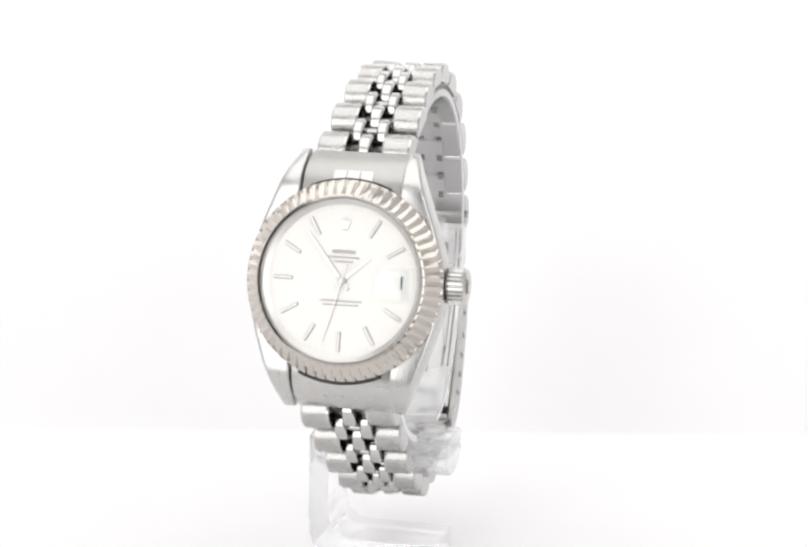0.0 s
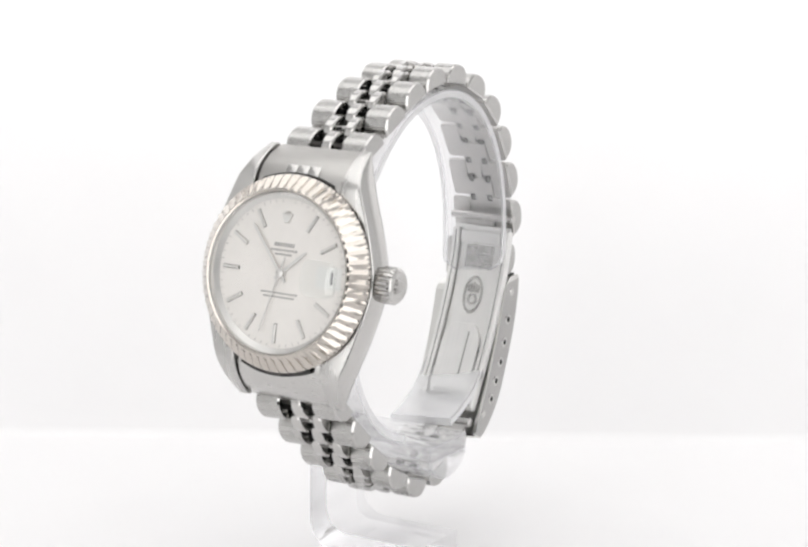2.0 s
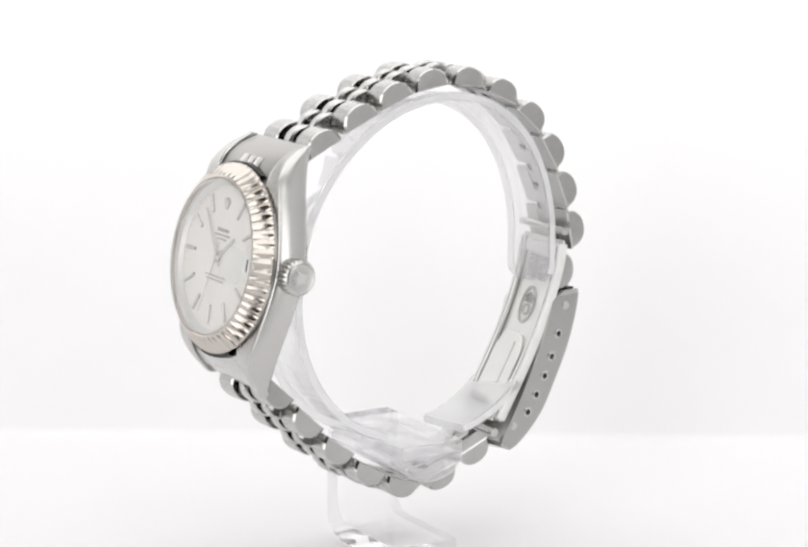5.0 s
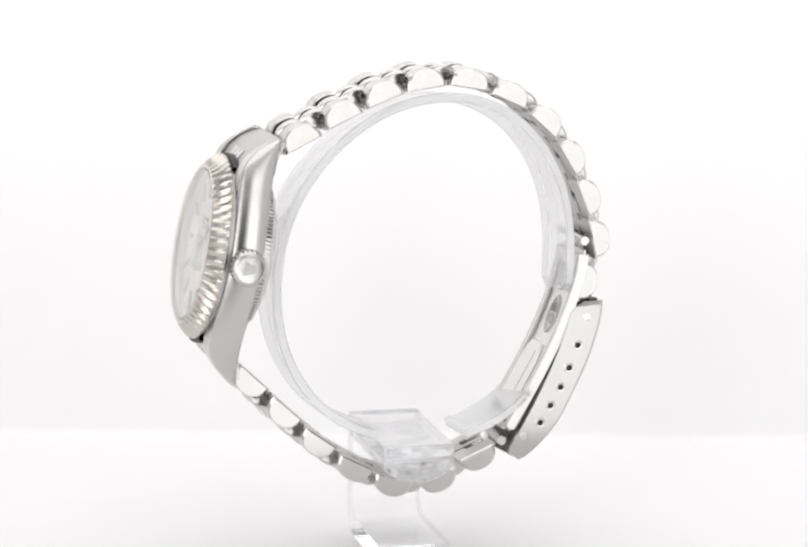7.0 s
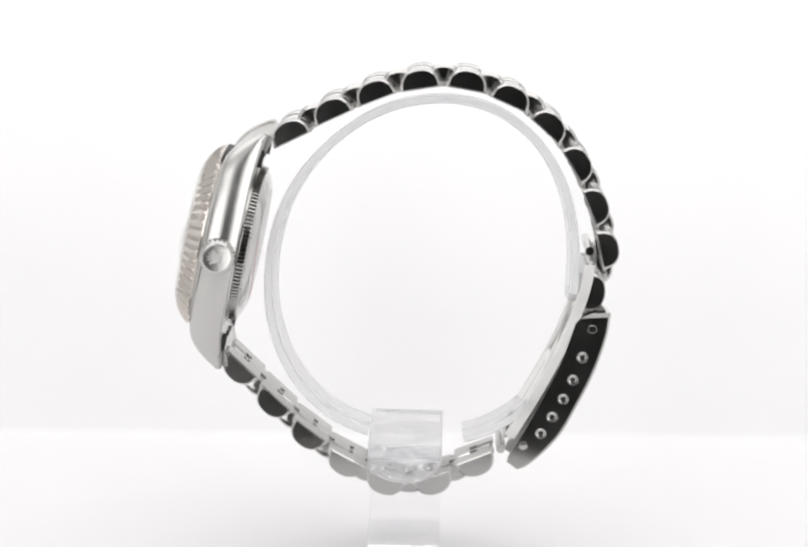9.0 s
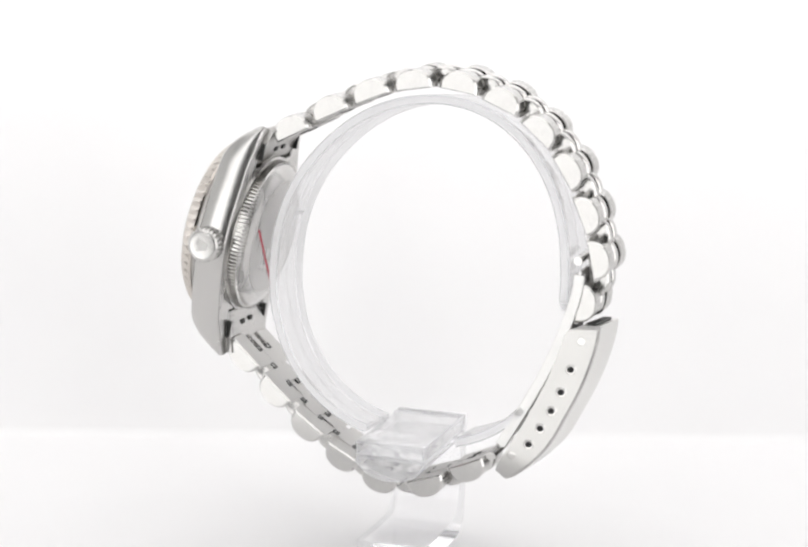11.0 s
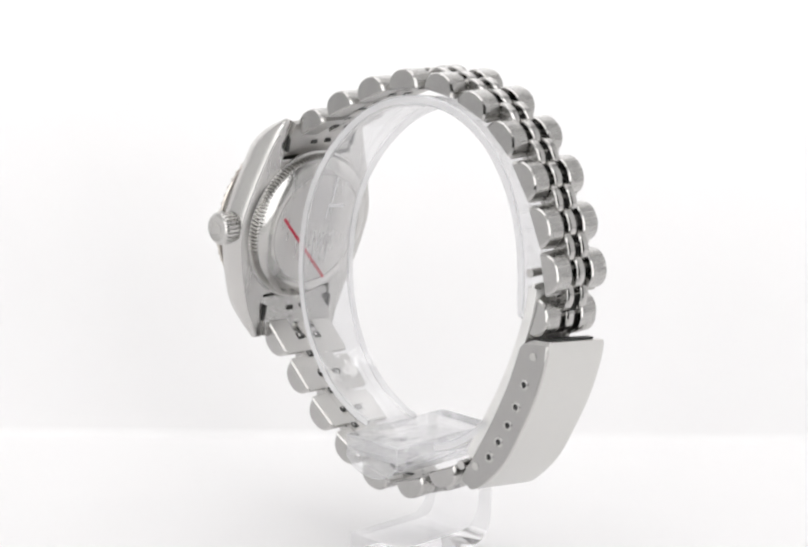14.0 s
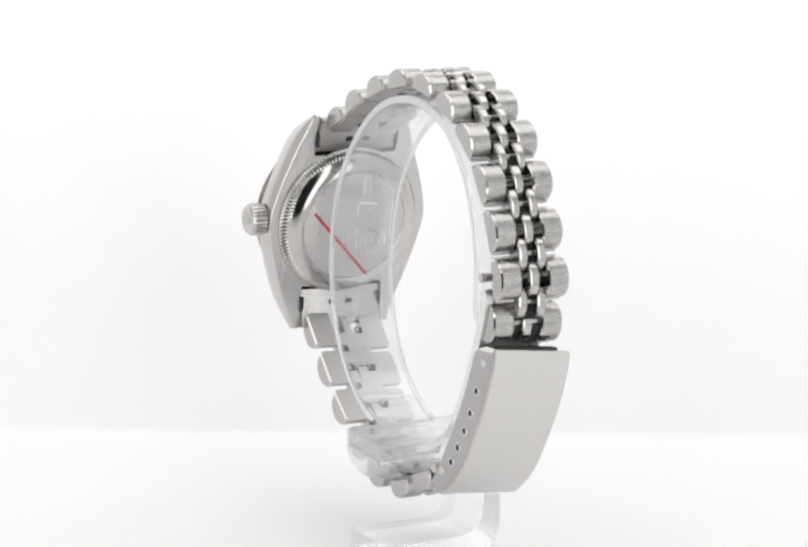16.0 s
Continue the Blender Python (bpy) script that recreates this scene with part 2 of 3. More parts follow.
def case_body():
    def half(u):
        v = math.sqrt(u * u + 1.5) - 1.22
        return 12.70 - 0.195 * v - 0.0088 * v * v - 0.4 * min(1.0, max(0.0, (u - 2.0) / 8.0))

    def front(u):
        return -1.25 - 0.135 * max(0.0, abs(u) - 11.0) ** 2

    def back(u):
        return -5.75 - 0.03 * max(0.0, abs(u) - 10.0) ** 2 * 0.7

    us = [-16.6 + 33.2 * i / 48 for i in range(49)]
    cut = 6.55
    bm = bmesh.new()
    tops, bots = {}, {}
    faces = []
    for u in us:
        xs = [-half(u), -half(u) * 0.5 - cut * 0.5, -cut, -cut / 2, 0, cut / 2, cut, half(u) * 0.5 + cut * 0.5, half(u)]
        for k, x in enumerate(xs):
            edge = 0.22 if k in (0, 8) else 0
            tops[u, k] = bm.verts.new((x, u, front(u) - edge))
            bots[u, k] = bm.verts.new((x, u, back(u)))
    for a, b in zip(us, us[1:]):
        for k in range(8):
            if 2 <= k <= 5 and abs((a + b) / 2) > 10.6:
                continue
            faces.append(bm.faces.new((tops[a, k], tops[a, k + 1], tops[b, k + 1], tops[b, k])))
            bm.faces.new((bots[a, k], bots[b, k], bots[b, k + 1], bots[a, k + 1]))
    belly = {}
    pair = {tops[i]: bots[i] for i in tops}
    for ed in [ed for f in faces for ed in f.edges if len(ed.link_faces) == 1]:
        p, q = ed.verts
        if len(ed.link_faces) == 1:
            outer = max(abs(p.co.x) - half(p.co.y), abs(q.co.x) - half(q.co.y)) > -0.01 and abs(p.co.y - q.co.y) > 0.01
            if not outer:
                bm.faces.new((p, q, pair[q], pair[p]))
                continue
            last = (p, q)
            for f, o in ((0.10, 0.22), (0.25, 0.42), (0.45, 0.52), (0.65, 0.48), (0.85, 0.28)):
                step = []
                for v in (p, q):
                    if (v, f) not in belly:
                        w = v.co.lerp(pair[v].co, f)
                        w.x += math.copysign(o, w.x)
                        belly[v, f] = bm.verts.new(w)
                    step.append(belly[v, f])
                bm.faces.new((last[0], last[1], step[1], step[0]))
                last = step
            bm.faces.new((last[0], last[1], pair[q], pair[p]))
    bmesh.ops.delete(bm, geom=[v for v in bm.verts if not v.link_faces], context="VERTS")
    return bm


case = part("case", case_body(), case_polish, watch, "brushed and polished steel case with four lugs", CASE @ pose(-0.12, 0, 0), 40, 0.22)
case.data.materials.append(brushed_case)
for f in case.data.polygons:
    if abs((CASE.to_3x3().transposed() @ Vector(f.normal)).z) > 0.55:
        f.material_index = 1

part("bezel_seat", lathe([(10.5, -2.2), (12.25, -2.2), (12.25, -0.98), (10.5, -0.98), (10.5, -2.2)], 96), satin, watch, "steel seat under the bezel", CASE)
FLUTES = 60
BEZEL = [(10.35, 0.75), (10.40, 1.28), (10.62, 1.36), (10.85, 1.28), (11.6, 0.72), (12.30, 0.10), (12.66, -0.42), (12.70, -0.75), (12.6, -1.0), (10.4, -1.0)]


def flute(i, j, r, z):
    if not 3 <= j <= 6:
        return r, z
    ph = (i % 8) / 8.0
    d = abs(ph - 0.5) * 2
    depth = {3: 0.05, 4: 0.34, 5: 0.42, 6: 0.34}[j] * (1 - d) ** 0.8
    return r - depth * 0.65, z - depth * 0.75


part("bezel", lathe(BEZEL + [BEZEL[0]], FLUTES * 8, flute), white_gold, watch, "fluted white gold bezel", CASE, 20)
part("rehaut", lathe([(9.55, 0.02), (10.2, 0.45), (10.33, 0.9), (10.33, 0.0), (9.55, 0.02)], 96), rehaut_silver, watch, "satin inner ring round the dial", CASE)

crystal = part("crystal", lathe([(10.28, 0.75), (10.28, 1.45), (9.85, 1.72), (0, 1.74)], 96), crystal_glass, watch, "clear domed crystal", CASE, 25)


def rounded(w, h, r, n=6):
    pts = []
    for cx, cy, a0 in ((w / 2 - r, h / 2 - r, 0), (-w / 2 + r, h / 2 - r, 90), (-w / 2 + r, -h / 2 + r, 180), (w / 2 - r, -h / 2 + r, 270)):
        for i in range(n + 1):
            a = radians(a0 + 90 * i / n)
            pts.append((cx + r * math.cos(a), cy + r * math.sin(a)))
    return pts


lens = prism(rounded(5.3, 4.7, 1.3), [(0, 1.0), (0.10, 1.0), (0.28, 0.90), (0.42, 0.70), (0.50, 0.45), (0.53, 0.15)], "z")
part("date_lens", lens, crystal_lens, crystal, "raised magnifying lens over the date", CASE @ pose(6.75, 0.0, 1.77), 25)

dial = part("dial", lathe([(0, 0), (9.55, 0), (9.55, -0.4), (0, -0.4)], 96), dial_silver, watch, "silver sunburst dial", CASE)


def on_dial(name, bm, material_, label="", m=None):
    return part(name, bm, material_, dial, label, CASE @ (m if m is not None else Matrix()))


for hour in (1, 2, 4, 5, 6, 7, 8, 9, 10, 11):
    r0, r1, w = (6.5, 8.9, 0.44)
    bm = sweep([[(-w / 2, r, 0.03), (-w / 2 * 0.9, r, 0.2), (-w * 0.2, r, 0.32), (w * 0.2, r, 0.32), (w / 2 * 0.9, r, 0.2), (w / 2, r, 0.03)] for r in (r0, r1)])
    marker = on_dial("hour_marker", bm, marker_metal, "", pose(0, 0, 0, 0, 0, -30 * hour))
    # wider dark plate below, paints the marker's shaded outline
    part("marker_base", prism([(-w * 0.57, r0 - 0.07), (w * 0.57, r0 - 0.07), (w * 0.57, r1 + 0.07), (-w * 0.57, r1 + 0.07)], [(0.004, 1), (0.07, 0.99)], "z"), marker_edge, marker, "", CASE @ pose(0, 0, 0, 0, 0, -30 * hour))
emblem = []
for k in range(5):
    a = radians(-50 + 25 * k)
    emblem += [(1.02 * math.sin(a - 0.07), 1.02 * math.cos(a - 0.07)), (1.02 * math.sin(a + 0.07), 1.02 * math.cos(a + 0.07))]
    if k < 4:
        b = a + radians(12.5)
        emblem.append((0.42 * math.sin(b), 0.42 * math.cos(b)))
emblem += [(0.46, -0.35), (0.4, -0.62), (-0.4, -0.62), (-0.46, -0.35)]
on_dial("emblem", prism(emblem, [(0.03, 1), (0.2, 0.9)], "z"), marker_metal, "small raised metal emblem", pose(0, 7.0, 0))
for x0, x1, y, h in ((-1.5, 1.5, 3.62, 0.5), (-2.0, 2.0, 2.92, 0.28), (-1.25, 1.25, 2.38, 0.28), (-2.75, 2.75, -2.55, 0.24), (-2.35, 2.35, -3.05, 0.22)):
    x = x0
    while x < x1 - 0.1:
        w = min(0.22 + 0.16 * random.random(), x1 - x)
        on_dial("print_bar", box(x, x + w, y - h / 2, y + h / 2, 0.006, 0.02), print_grey)
        x += w + 0.09
for k in range(60):
    if k % 5:
        on_dial("minute_mark", box(-0.035, 0.035, 9.05, 9.4, 0.006, 0.018), print_grey, "", pose(0, 0, 0, 0, 0, -6 * k))
date = on_dial("date_window", prism(rounded(3.7, 2.8, 0.15, 2), [(0.008, 1), (0.05, 1)], "z"), date_white, "white date window", pose(7.15, 0.2, 0))
font = bpy.data.curves.new("date_number", "FONT")
font.body, font.size, font.align_x, font.align_y, font.extrude = "1", 2.3, "CENTER", "CENTER", 0.01
font.offset = 0.03
holder = bpy.data.objects.new("date_number", font)
number = bpy.data.meshes.new_from_object(holder)
bpy.data.objects.remove(holder)
bm = bmesh.new()
bm.from_mesh(number)
for v in bm.verts:
    v.co.x *= 1.15
part("date_number", bm, date_black, dial, "black date numeral", CASE @ pose(7.6, 0.1, 0.07))


def watch_hand(length, tail, w, z, angle, name, tip=0.35):
    ol = [(-w / 2, -tail), (w / 2, -tail), (w / 2, length * 0.9), (w * tip / 2, length), (-w * tip / 2, length), (-w / 2, length * 0.9)]
    part(name, prism(ol, [(z, 1), (z + 0.12, 0.98)], "z"), marker_metal, watch, "slim polished steel pointer", CASE @ pose(0, 0, 0, 0, 0, -angle))


watch_hand(4.6, 1.2, 0.44, 0.14, 49.0, "hour_hand")
watch_hand(7.6, 1.4, 0.39, 0.32, 321.0, "minute_hand")
watch_hand(8.0, 2.2, 0.16, 0.48, 195.5, "second_hand", 1.0)
part("hub_cap", lathe([(0, 0.08), (0.55, 0.08), (0.55, 0.55), (0.3, 0.66), (0, 0.68)], 24), marker_metal, watch, "", CASE)

# crown
CROWN = CASE @ Matrix(((0, 0, 1, -0.2), (1, 0, 0, 0.25), (0, 1, 0, -3.55), (0, 0, 0, 1)))


def knurl(i, j, r, z):
    return (r - (0.26 if (i % 6) in (0, 1) else 0.0), z) if 3 <= j <= 5 else (r, z)


crown = part("crown", lathe([(0, 12.0), (1.6, 12.0), (1.6, 13.1), (2.28, 13.2), (2.38, 13.5), (2.38, 15.0), (2.2, 15.3), (1.95, 15.55), (1.8, 15.6), (1.6, 15.56), (0, 15.6)], 144, knurl), case_polish, watch, "fluted steel winding crown", CROWN, 28)
part("emblem", prism([(p[0] * 1.25, p[1] * 1.25) for p in emblem], [(15.5, 1), (15.72, 0.92)], "z"), satin, crown, "raised emblem on the crown", CROWN)

# case back
def coin(i, j, r, z):
    return (r - (0.42 if i % 4 < 2 else 0.0), z) if j in (3, 4) else (r, z)


back = part("case_back", lathe([(0, -5.0), (11.35, -5.0), (11.3, -5.95), (10.95, -6.05), (10.85, -6.95), (10.4, -7.1), (9.9, -7.5), (8.6, -8.0), (8.3, -8.02), (8.2, -7.92), (0, -7.95)], 480, coin), polished, watch, "polished steel case back with coin edge", CASE, 25)
part("back_disc", lathe([(0, -7.9), (8.1, -7.9), (8.1, -7.99), (0, -8.0)], 96), brushed_case, back, "brushed steel back centre", CASE)
part("red_line", box(-7.1, 6.9, -0.22, 0.22, -8.03, -8.005), red_ink, back, "red marker line drawn across the back", CASE @ pose(1.95, -2.85, 0, 0, 0, 47.1))


# dark strips that paint the gap shadow where the bezel meets the end links
for side in (-1, 1):
    rim = 12.92 if side > 0 else 13.15
    seam = lathe([(12.2, -2.2), (rim, -2.2), (rim, -1.02), (12.2, -1.02), (12.2, -2.2)], 180)
    bmesh.ops.delete(seam, geom=[v for v in seam.verts if abs(v.co.x) > 5.6 or v.co.y * side < 0], context="VERTS")
    part("bezel_seam", seam, recess_shade, watch, "dark strip painting the shadow gap under the bezel", CASE)


# end links between the lugs
def end_link(sign):
    top = [(10.7, -1.75), (12.2, -1.95), (13.6, -2.6), (15.0, -3.9), (16.0, -5.4), (16.5, -6.6)]
    low = [(16.3, -7.4), (15.0, -7.0), (13.0, -6.2), (10.9, -5.4)]
    ol = [(sign * u, z) for u, z in top + low]
    # same steel, but darker above and lighter below: light put into the colour
    ob = part("end_link", prism(ol, [(-6.45, 0.98), (-6.3, 1.0), (6.3, 1.0), (6.45, 0.98)]), upper_end_steel if sign > 0 else brushed, watch, "brushed steel end link between the lugs", CASE, 30)
    for x in (-1.75, 0.0, 1.75) if sign > 0 else ():
        rid = [(sign * (u + 0.02), z + 0.16) for u, z in ((12.2, -1.95), (13.0, -2.3), (13.9, -2.85))] + [(sign * 13.8, -3.6), (sign * 12.4, -2.6)]
        part("end_ridge", prism(rid, [(x - 0.78, 0.97), (x - 0.66, 1.0), (x + 0.66, 1.0), (x + 0.78, 0.97)]), polished, ob, "", CASE, 30)


    # solid dark boxes, their colour is the shade of lug gaps and slots
    for side in (-1, 1):
        y0, y1 = sorted((sign * 11.8, sign * 14.2))
        x0, x1 = sorted((side * 6.25, side * 6.53))
        part("lug_gap", box(x0, x1, y0, y1, -6.5, -5.5), recess_shade, ob, "dark box painting the shade of the gap beside the lug", CASE)
        part("bar_slot", box(side * 1.35 - 0.5, side * 1.35 + 0.5, sign * 12.9 - 0.3, sign * 12.9 + 0.3, -6.4, -5.5), recess_shade, ob, "small dark block painting the shade in a slot", CASE)


end_link(1)
end_link(-1)


# bracelet links: a rounded top on a flat base
def link_mesh(name, width, chord, height, material_, pillow=False, taper=0.0):
    ol = [(-chord / 2, 0.0)]
    n = 16
    for i in range(n + 1):
        a = math.pi * (1 - i / n)
        c, s = math.cos(a), math.sin(a)
        ol.append((chord / 2 * math.copysign(abs(c) ** 0.9, c), 0.18 + (height - 0.18) * s ** 0.85))
    ol.append((chord / 2, 0.0))
    ends = [(0.0, 0.74), (0.1, 0.89), (0.26, 1.0)] if pillow else [(0.0, 0.88), (0.26, 1.0)]
    bm = prism(ol, [(-width / 2 + o, q) for o, q in ends] + [(width / 2 - o, q) for o, q in reversed(ends)])
    if pillow:
        for v in bm.verts:
            f = max(0.0, abs(v.co.y) / (chord / 2) - 0.3) / 0.7
            if v.co.z > 0.15:
                v.co.x *= 1 - taper * f
    bm.transform(Matrix.Scale(MM, 4))
    return finish(bpy.data.meshes.new(name), bm, material_, 24)


OUTER, INNER, MIDDLE = 3.75, 1.55, 1.75
outer_mesh = link_mesh("outer_link", OUTER, 5.35, 2.72, link_steel)
inner_mesh = link_mesh("inner_link", INNER, 4.85, 2.55, polished, True, 0.18)
middle_mesh = link_mesh("middle_link", MIDDLE, 4.98, 2.65, polished, True, 0.08)
for mesh in (outer_mesh, inner_mesh, middle_mesh):
    mesh.materials.append(worn_polish)
    mesh.materials.append(satin)
    mesh.materials.append(polished)
    for f in mesh.polygons:
        if abs(f.normal.x) > 0.3:
            f.material_index = 1 if abs(f.normal.x) > 0.95 else 3
        elif f.normal.z < -0.9:
            f.material_index = 2
# black box filling the link joints: gap shade put in as colour
gap_fill_mesh = bpy.data.meshes.new("hinge_pin")
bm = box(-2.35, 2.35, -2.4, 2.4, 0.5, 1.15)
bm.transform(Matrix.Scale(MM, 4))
finish(gap_fill_mesh, bm, hole_black)
tube_mesh = bpy.data.meshes.new("hinge_tube")
bm = lathe([(0, -2.4), (0.42, -2.4), (0.42, 2.4), (0, 2.4)], 14)
bm.transform(Matrix.Scale(MM, 4) @ Matrix.Translation((0, 0, 1.1)) @ pose(0, 0, 0, 0, 90, 0))
finish(tube_mesh, bm, worn_polish, 40)

plate_mesh = bpy.data.meshes.new("link_plate")
bm = box(-2.47, 2.47, -3.05, 3.05, -0.1, 0.5)
bm.transform(Matrix.Scale(MM, 4))
finish(plate_mesh, bm, satin)
back_mesh = bpy.data.meshes.new("link_back")
bm = box(-1.6, 1.6, -2.92, 2.92, -0.015, 0.45)
bm.transform(Matrix.Scale(MM, 4))
finish(back_mesh, bm, satin)
# dark block standing proud of the plate, painting the shade in a slot
slot_mesh = bpy.data.meshes.new("pin_slot")
bm = box(-0.52, 0.52, -0.5, 0.5, -0.15, 0.3)
bm.transform(Matrix.Scale(MM, 4))
finish(slot_mesh, bm, recess_shade)
# tiny polished block added to imitate the highlight in each link slot
slot_glint_mesh = bpy.data.meshes.new("slot_pin")
bm = box(-0.14, 0.14, -0.22, 0.26, -0.19, 0.2)
bm.transform(Matrix.Scale(MM, 4))
finish(slot_glint_mesh, bm, polished)

# rows of links: middle across, y, z, slope of the flat base, half width of the bracelet
TOP_ROWS = [(-2.2, -16.1, -39.6, 27, 6.1),
            (-2.12, -10.5, -36.5, 25.5, 5.97),
            (-2.2, -4.8, -33.95, 22, 5.66),
            (-2.22, 1, -32.4, 9.5, 5.4),
            (-2.28, 7.1, -32.4, -9, 5.14),
            (-2.3, 12.85, -34.3, -23.5, 5.05),
            (-2.34, 17.85, -37.8, -41, 5),
            (-2.46, 21.7, -42.65, -57.5, 4.97),
            (-2.57, 24.3, -48.25, -66.5, 4.96),
            (-2.68, 25.95, -54, -77, 5.04),
            (-2.8, 24.3, -59.7, -94, 5.15)]
LOW_ROWS = [(-1.95, 9.5, -83.7, 203, 4.95),
            (-1.75, 3.65, -86.5, 198, 5),
            (-1.62, -2.6, -86.6, 163, 5.2),
            (-1.66, -8, -83.95, 152.5, 5.47),
            (-1.76, -13.2, -80.05, 144, 5.72),
            (-1.92, -18, -75.5, 138, 5.97),
            (-2.08, -22.7, -70.8, 137, 6.2)]


def hang_askew(ob, degrees):
    """Lets the side away from the crown hang lower, with all parts of ob."""
    for each in (ob, *ob.children_recursive):
        for v in each.data.vertices:
            v.co.z += (v.co.x - 4.0 * MM) * math.tan(radians(degrees))


def place(mesh, x, y, z, slope, sx, out=0.0, twist=0.0):
    """One link piece; twist lets the side away from the crown hang lower."""
    ob = new(mesh.name.split(".")[0], mesh)
    ob.parent = watch
    a = radians(slope)
    z += (x - 4.0) * math.tan(radians(twist))
    m = pose(x * MM, (y - math.sin(a) * out) * MM, (z + LIFT + math.cos(a) * out) * MM, slope, -0.3 * twist)
    ob.matrix_basis = m @ Matrix.Diagonal((sx, 1, 1, 1))
    return ob


def bracelet(rows, twists):
    column = (MIDDLE + INNER + 0.06) / 2
    for k, (cx, y, z, slope, hw) in enumerate(rows):
        s, tw = hw / 6.2, twists[k]
        for side in (-1, 1):
            place(outer_mesh, cx + side * (6.2 - OUTER / 2) * s, y, z, slope, s, 0.0, tw)
            place(back_mesh, cx + side * (6.0 - OUTER / 2) * s, y, z, slope, s, 0.0, tw)
            place(slot_mesh, cx + side * column * s, y, z, slope, s, 0.0, tw)
            place(slot_glint_mesh, cx + (side * column + 0.3) * s, y, z, slope, s, 0.0, tw)
        place(middle_mesh, cx, y, z, slope, s, 0.0, tw)
        if k:
            c0, y0, z0, a0, h0 = rows[k - 1]
            d = (slope - a0 + 180) % 360 - 180
            mid = a0 + d / 2
            bulge = 0.2 + 1.5 * abs(math.sin(radians(d / 2)))
            tw = (tw + twists[k - 1]) / 2
            at = ((y + y0) / 2, (z + z0) / 2, mid, s)
            flush = 1.7 * abs(math.sin(radians(d / 2)))
            for side in (-1, 1):
                x = (cx + c0) / 2 + side * column * s
                place(inner_mesh, x, *at, bulge, tw)
                place(slot_mesh, x, *at, flush, tw)
                place(slot_glint_mesh, x + 0.3 * s, *at, flush, tw)
            place(plate_mesh, (cx + c0) / 2, *at, flush, tw)
            place(gap_fill_mesh, (cx + c0) / 2, *at, bulge, tw)
            place(tube_mesh, (cx + c0) / 2, *at, bulge, tw)


bracelet(TOP_ROWS, [0.0] * 8 + [1.0, 2.0, 4.0])
bracelet(LOW_ROWS, [4.0, 3.4, 3.2, 4.5, 5.2, 6.5, 7.0])

# clasp
INNER_EDGE = [(23.5, -62.4), (22.5, -65.9), (21.1, -70.0), (19.1, -74.4), (16.8, -78.9), (13.9, -83.9)]
OUTER_EDGE = [(27.9, -62.2), (27.5, -65.5), (26.0, -70.6), (23.7, -75.7), (21.0, -80.6), (16.2, -85.6)]
HW = 5.85


def clasp_x(z):
    """The clasp hangs a little askew."""
    return -3.1 + 0.75 * min(1.0, max(0.0, (-62.0 - z) / 21.0))


sections = []
for i in range(25):
    s = 0.035 + 0.965 * i / 24
    a, b = curve_at(INNER_EDGE, s), curve_at(OUTER_EDGE, s)
    n = (b - a).normalized()
    if i > 21:
        b = b.lerp(a, {22: 0.02, 23: 0.08, 24: 0.24}[i])
    c = b - n * min(0.7, (b - a).length * 0.4)
    if i < 2:
        a = a.lerp(b, (0.42, 0.1)[i])
    if i == 24:
        a = a.lerp(b, 0.12)
    w = HW - (0.3 if i == 0 else 0.0)     # rounded corners at the mouth
    ring = [(w, a), (w, b - n * 0.35), (w - 0.1, b - n * 0.1), (w - 0.35, b), (-w + 0.35, b), (-w + 0.1, b - n * 0.1), (-w, b - n * 0.35), (-w, a),
            (-w + 1.7, a), (-w + 1.7, c), (w - 0.6, c), (w - 0.6, a)]
    sections.append([(x + clasp_x(p.y), p.x, p.y + LIFT) for x, p in ring])
clasp = part("clasp", sweep(sections), clasp_steel, watch, "closed folding clasp with brushed steel cover", None, 14)
clasp.data.materials.append(clasp_side)
clasp.data.materials.append(satin)
clasp.data.materials.append(polished)
for f in clasp.data.polygons:
    if abs(f.normal.x) > 0.9:
        outward = f.normal.x * (f.center.x / MM - clasp_x(f.center.z / MM - LIFT)) > 0
        f.material_index = 1 if outward else 2
    elif abs(f.normal.x) > 0.2:
        f.material_index = 3
HOLES = [(25.35, -64.9), (24.1, -68.9), (22.9, -72.15), (21.65, -74.9), (20.2, -77.5), (18.7, -79.9), (16.3, -81.7)]
for k, (y, z) in enumerate(HOLES):
    for side in (-1, 1):
        m = Matrix.Translation((clasp_x(z) + side * HW, y, z + LIFT)) @ pose(0, 0, 0, 0, 90 * side, 0)
        filled = k in (0, 6)
        part("pin_end" if filled else "hole_rim", lathe([(0.41, 0.05), (0.46, 0.075), (0.66, 0.075), (0.76, 0.0)] if not filled else [(0.62, 0.0), (0.55, 0.06), (0, 0.08)], 24), polished, clasp, "", m)
        if not filled:
            # flat black disc, its colour stands for the shade inside a hole
            part("hole", lathe([(0, 0.055), (0.43, 0.055), (0.43, -0.3)], 20), hole_black, clasp, "black disc painting the shade in an adjustment hole", m)

def mouth():
    out = []
    for i in range(5):
        s = 0.004 + 0.11 * i / 4
        a, b = curve_at(INNER_EDGE, s), curve_at(OUTER_EDGE, s)
        n = (b - a).normalized()
        p, q = b - n * 0.75, b - n * 1.9
        out.append([(x + clasp_x(v.y), v.x, v.y + LIFT) for x, v in ((-HW + 1.75, p), (HW - 0.65, p), (HW - 0.65, q), (-HW + 1.75, q))])
    return sweep(out)


# dark solid inside the mouth, its colour stands for the shade there
part("clasp_mouth", mouth(), recess_shade, clasp, "dark block painting the shade in the clasp mouth")
hang_askew(clasp, 6.5)

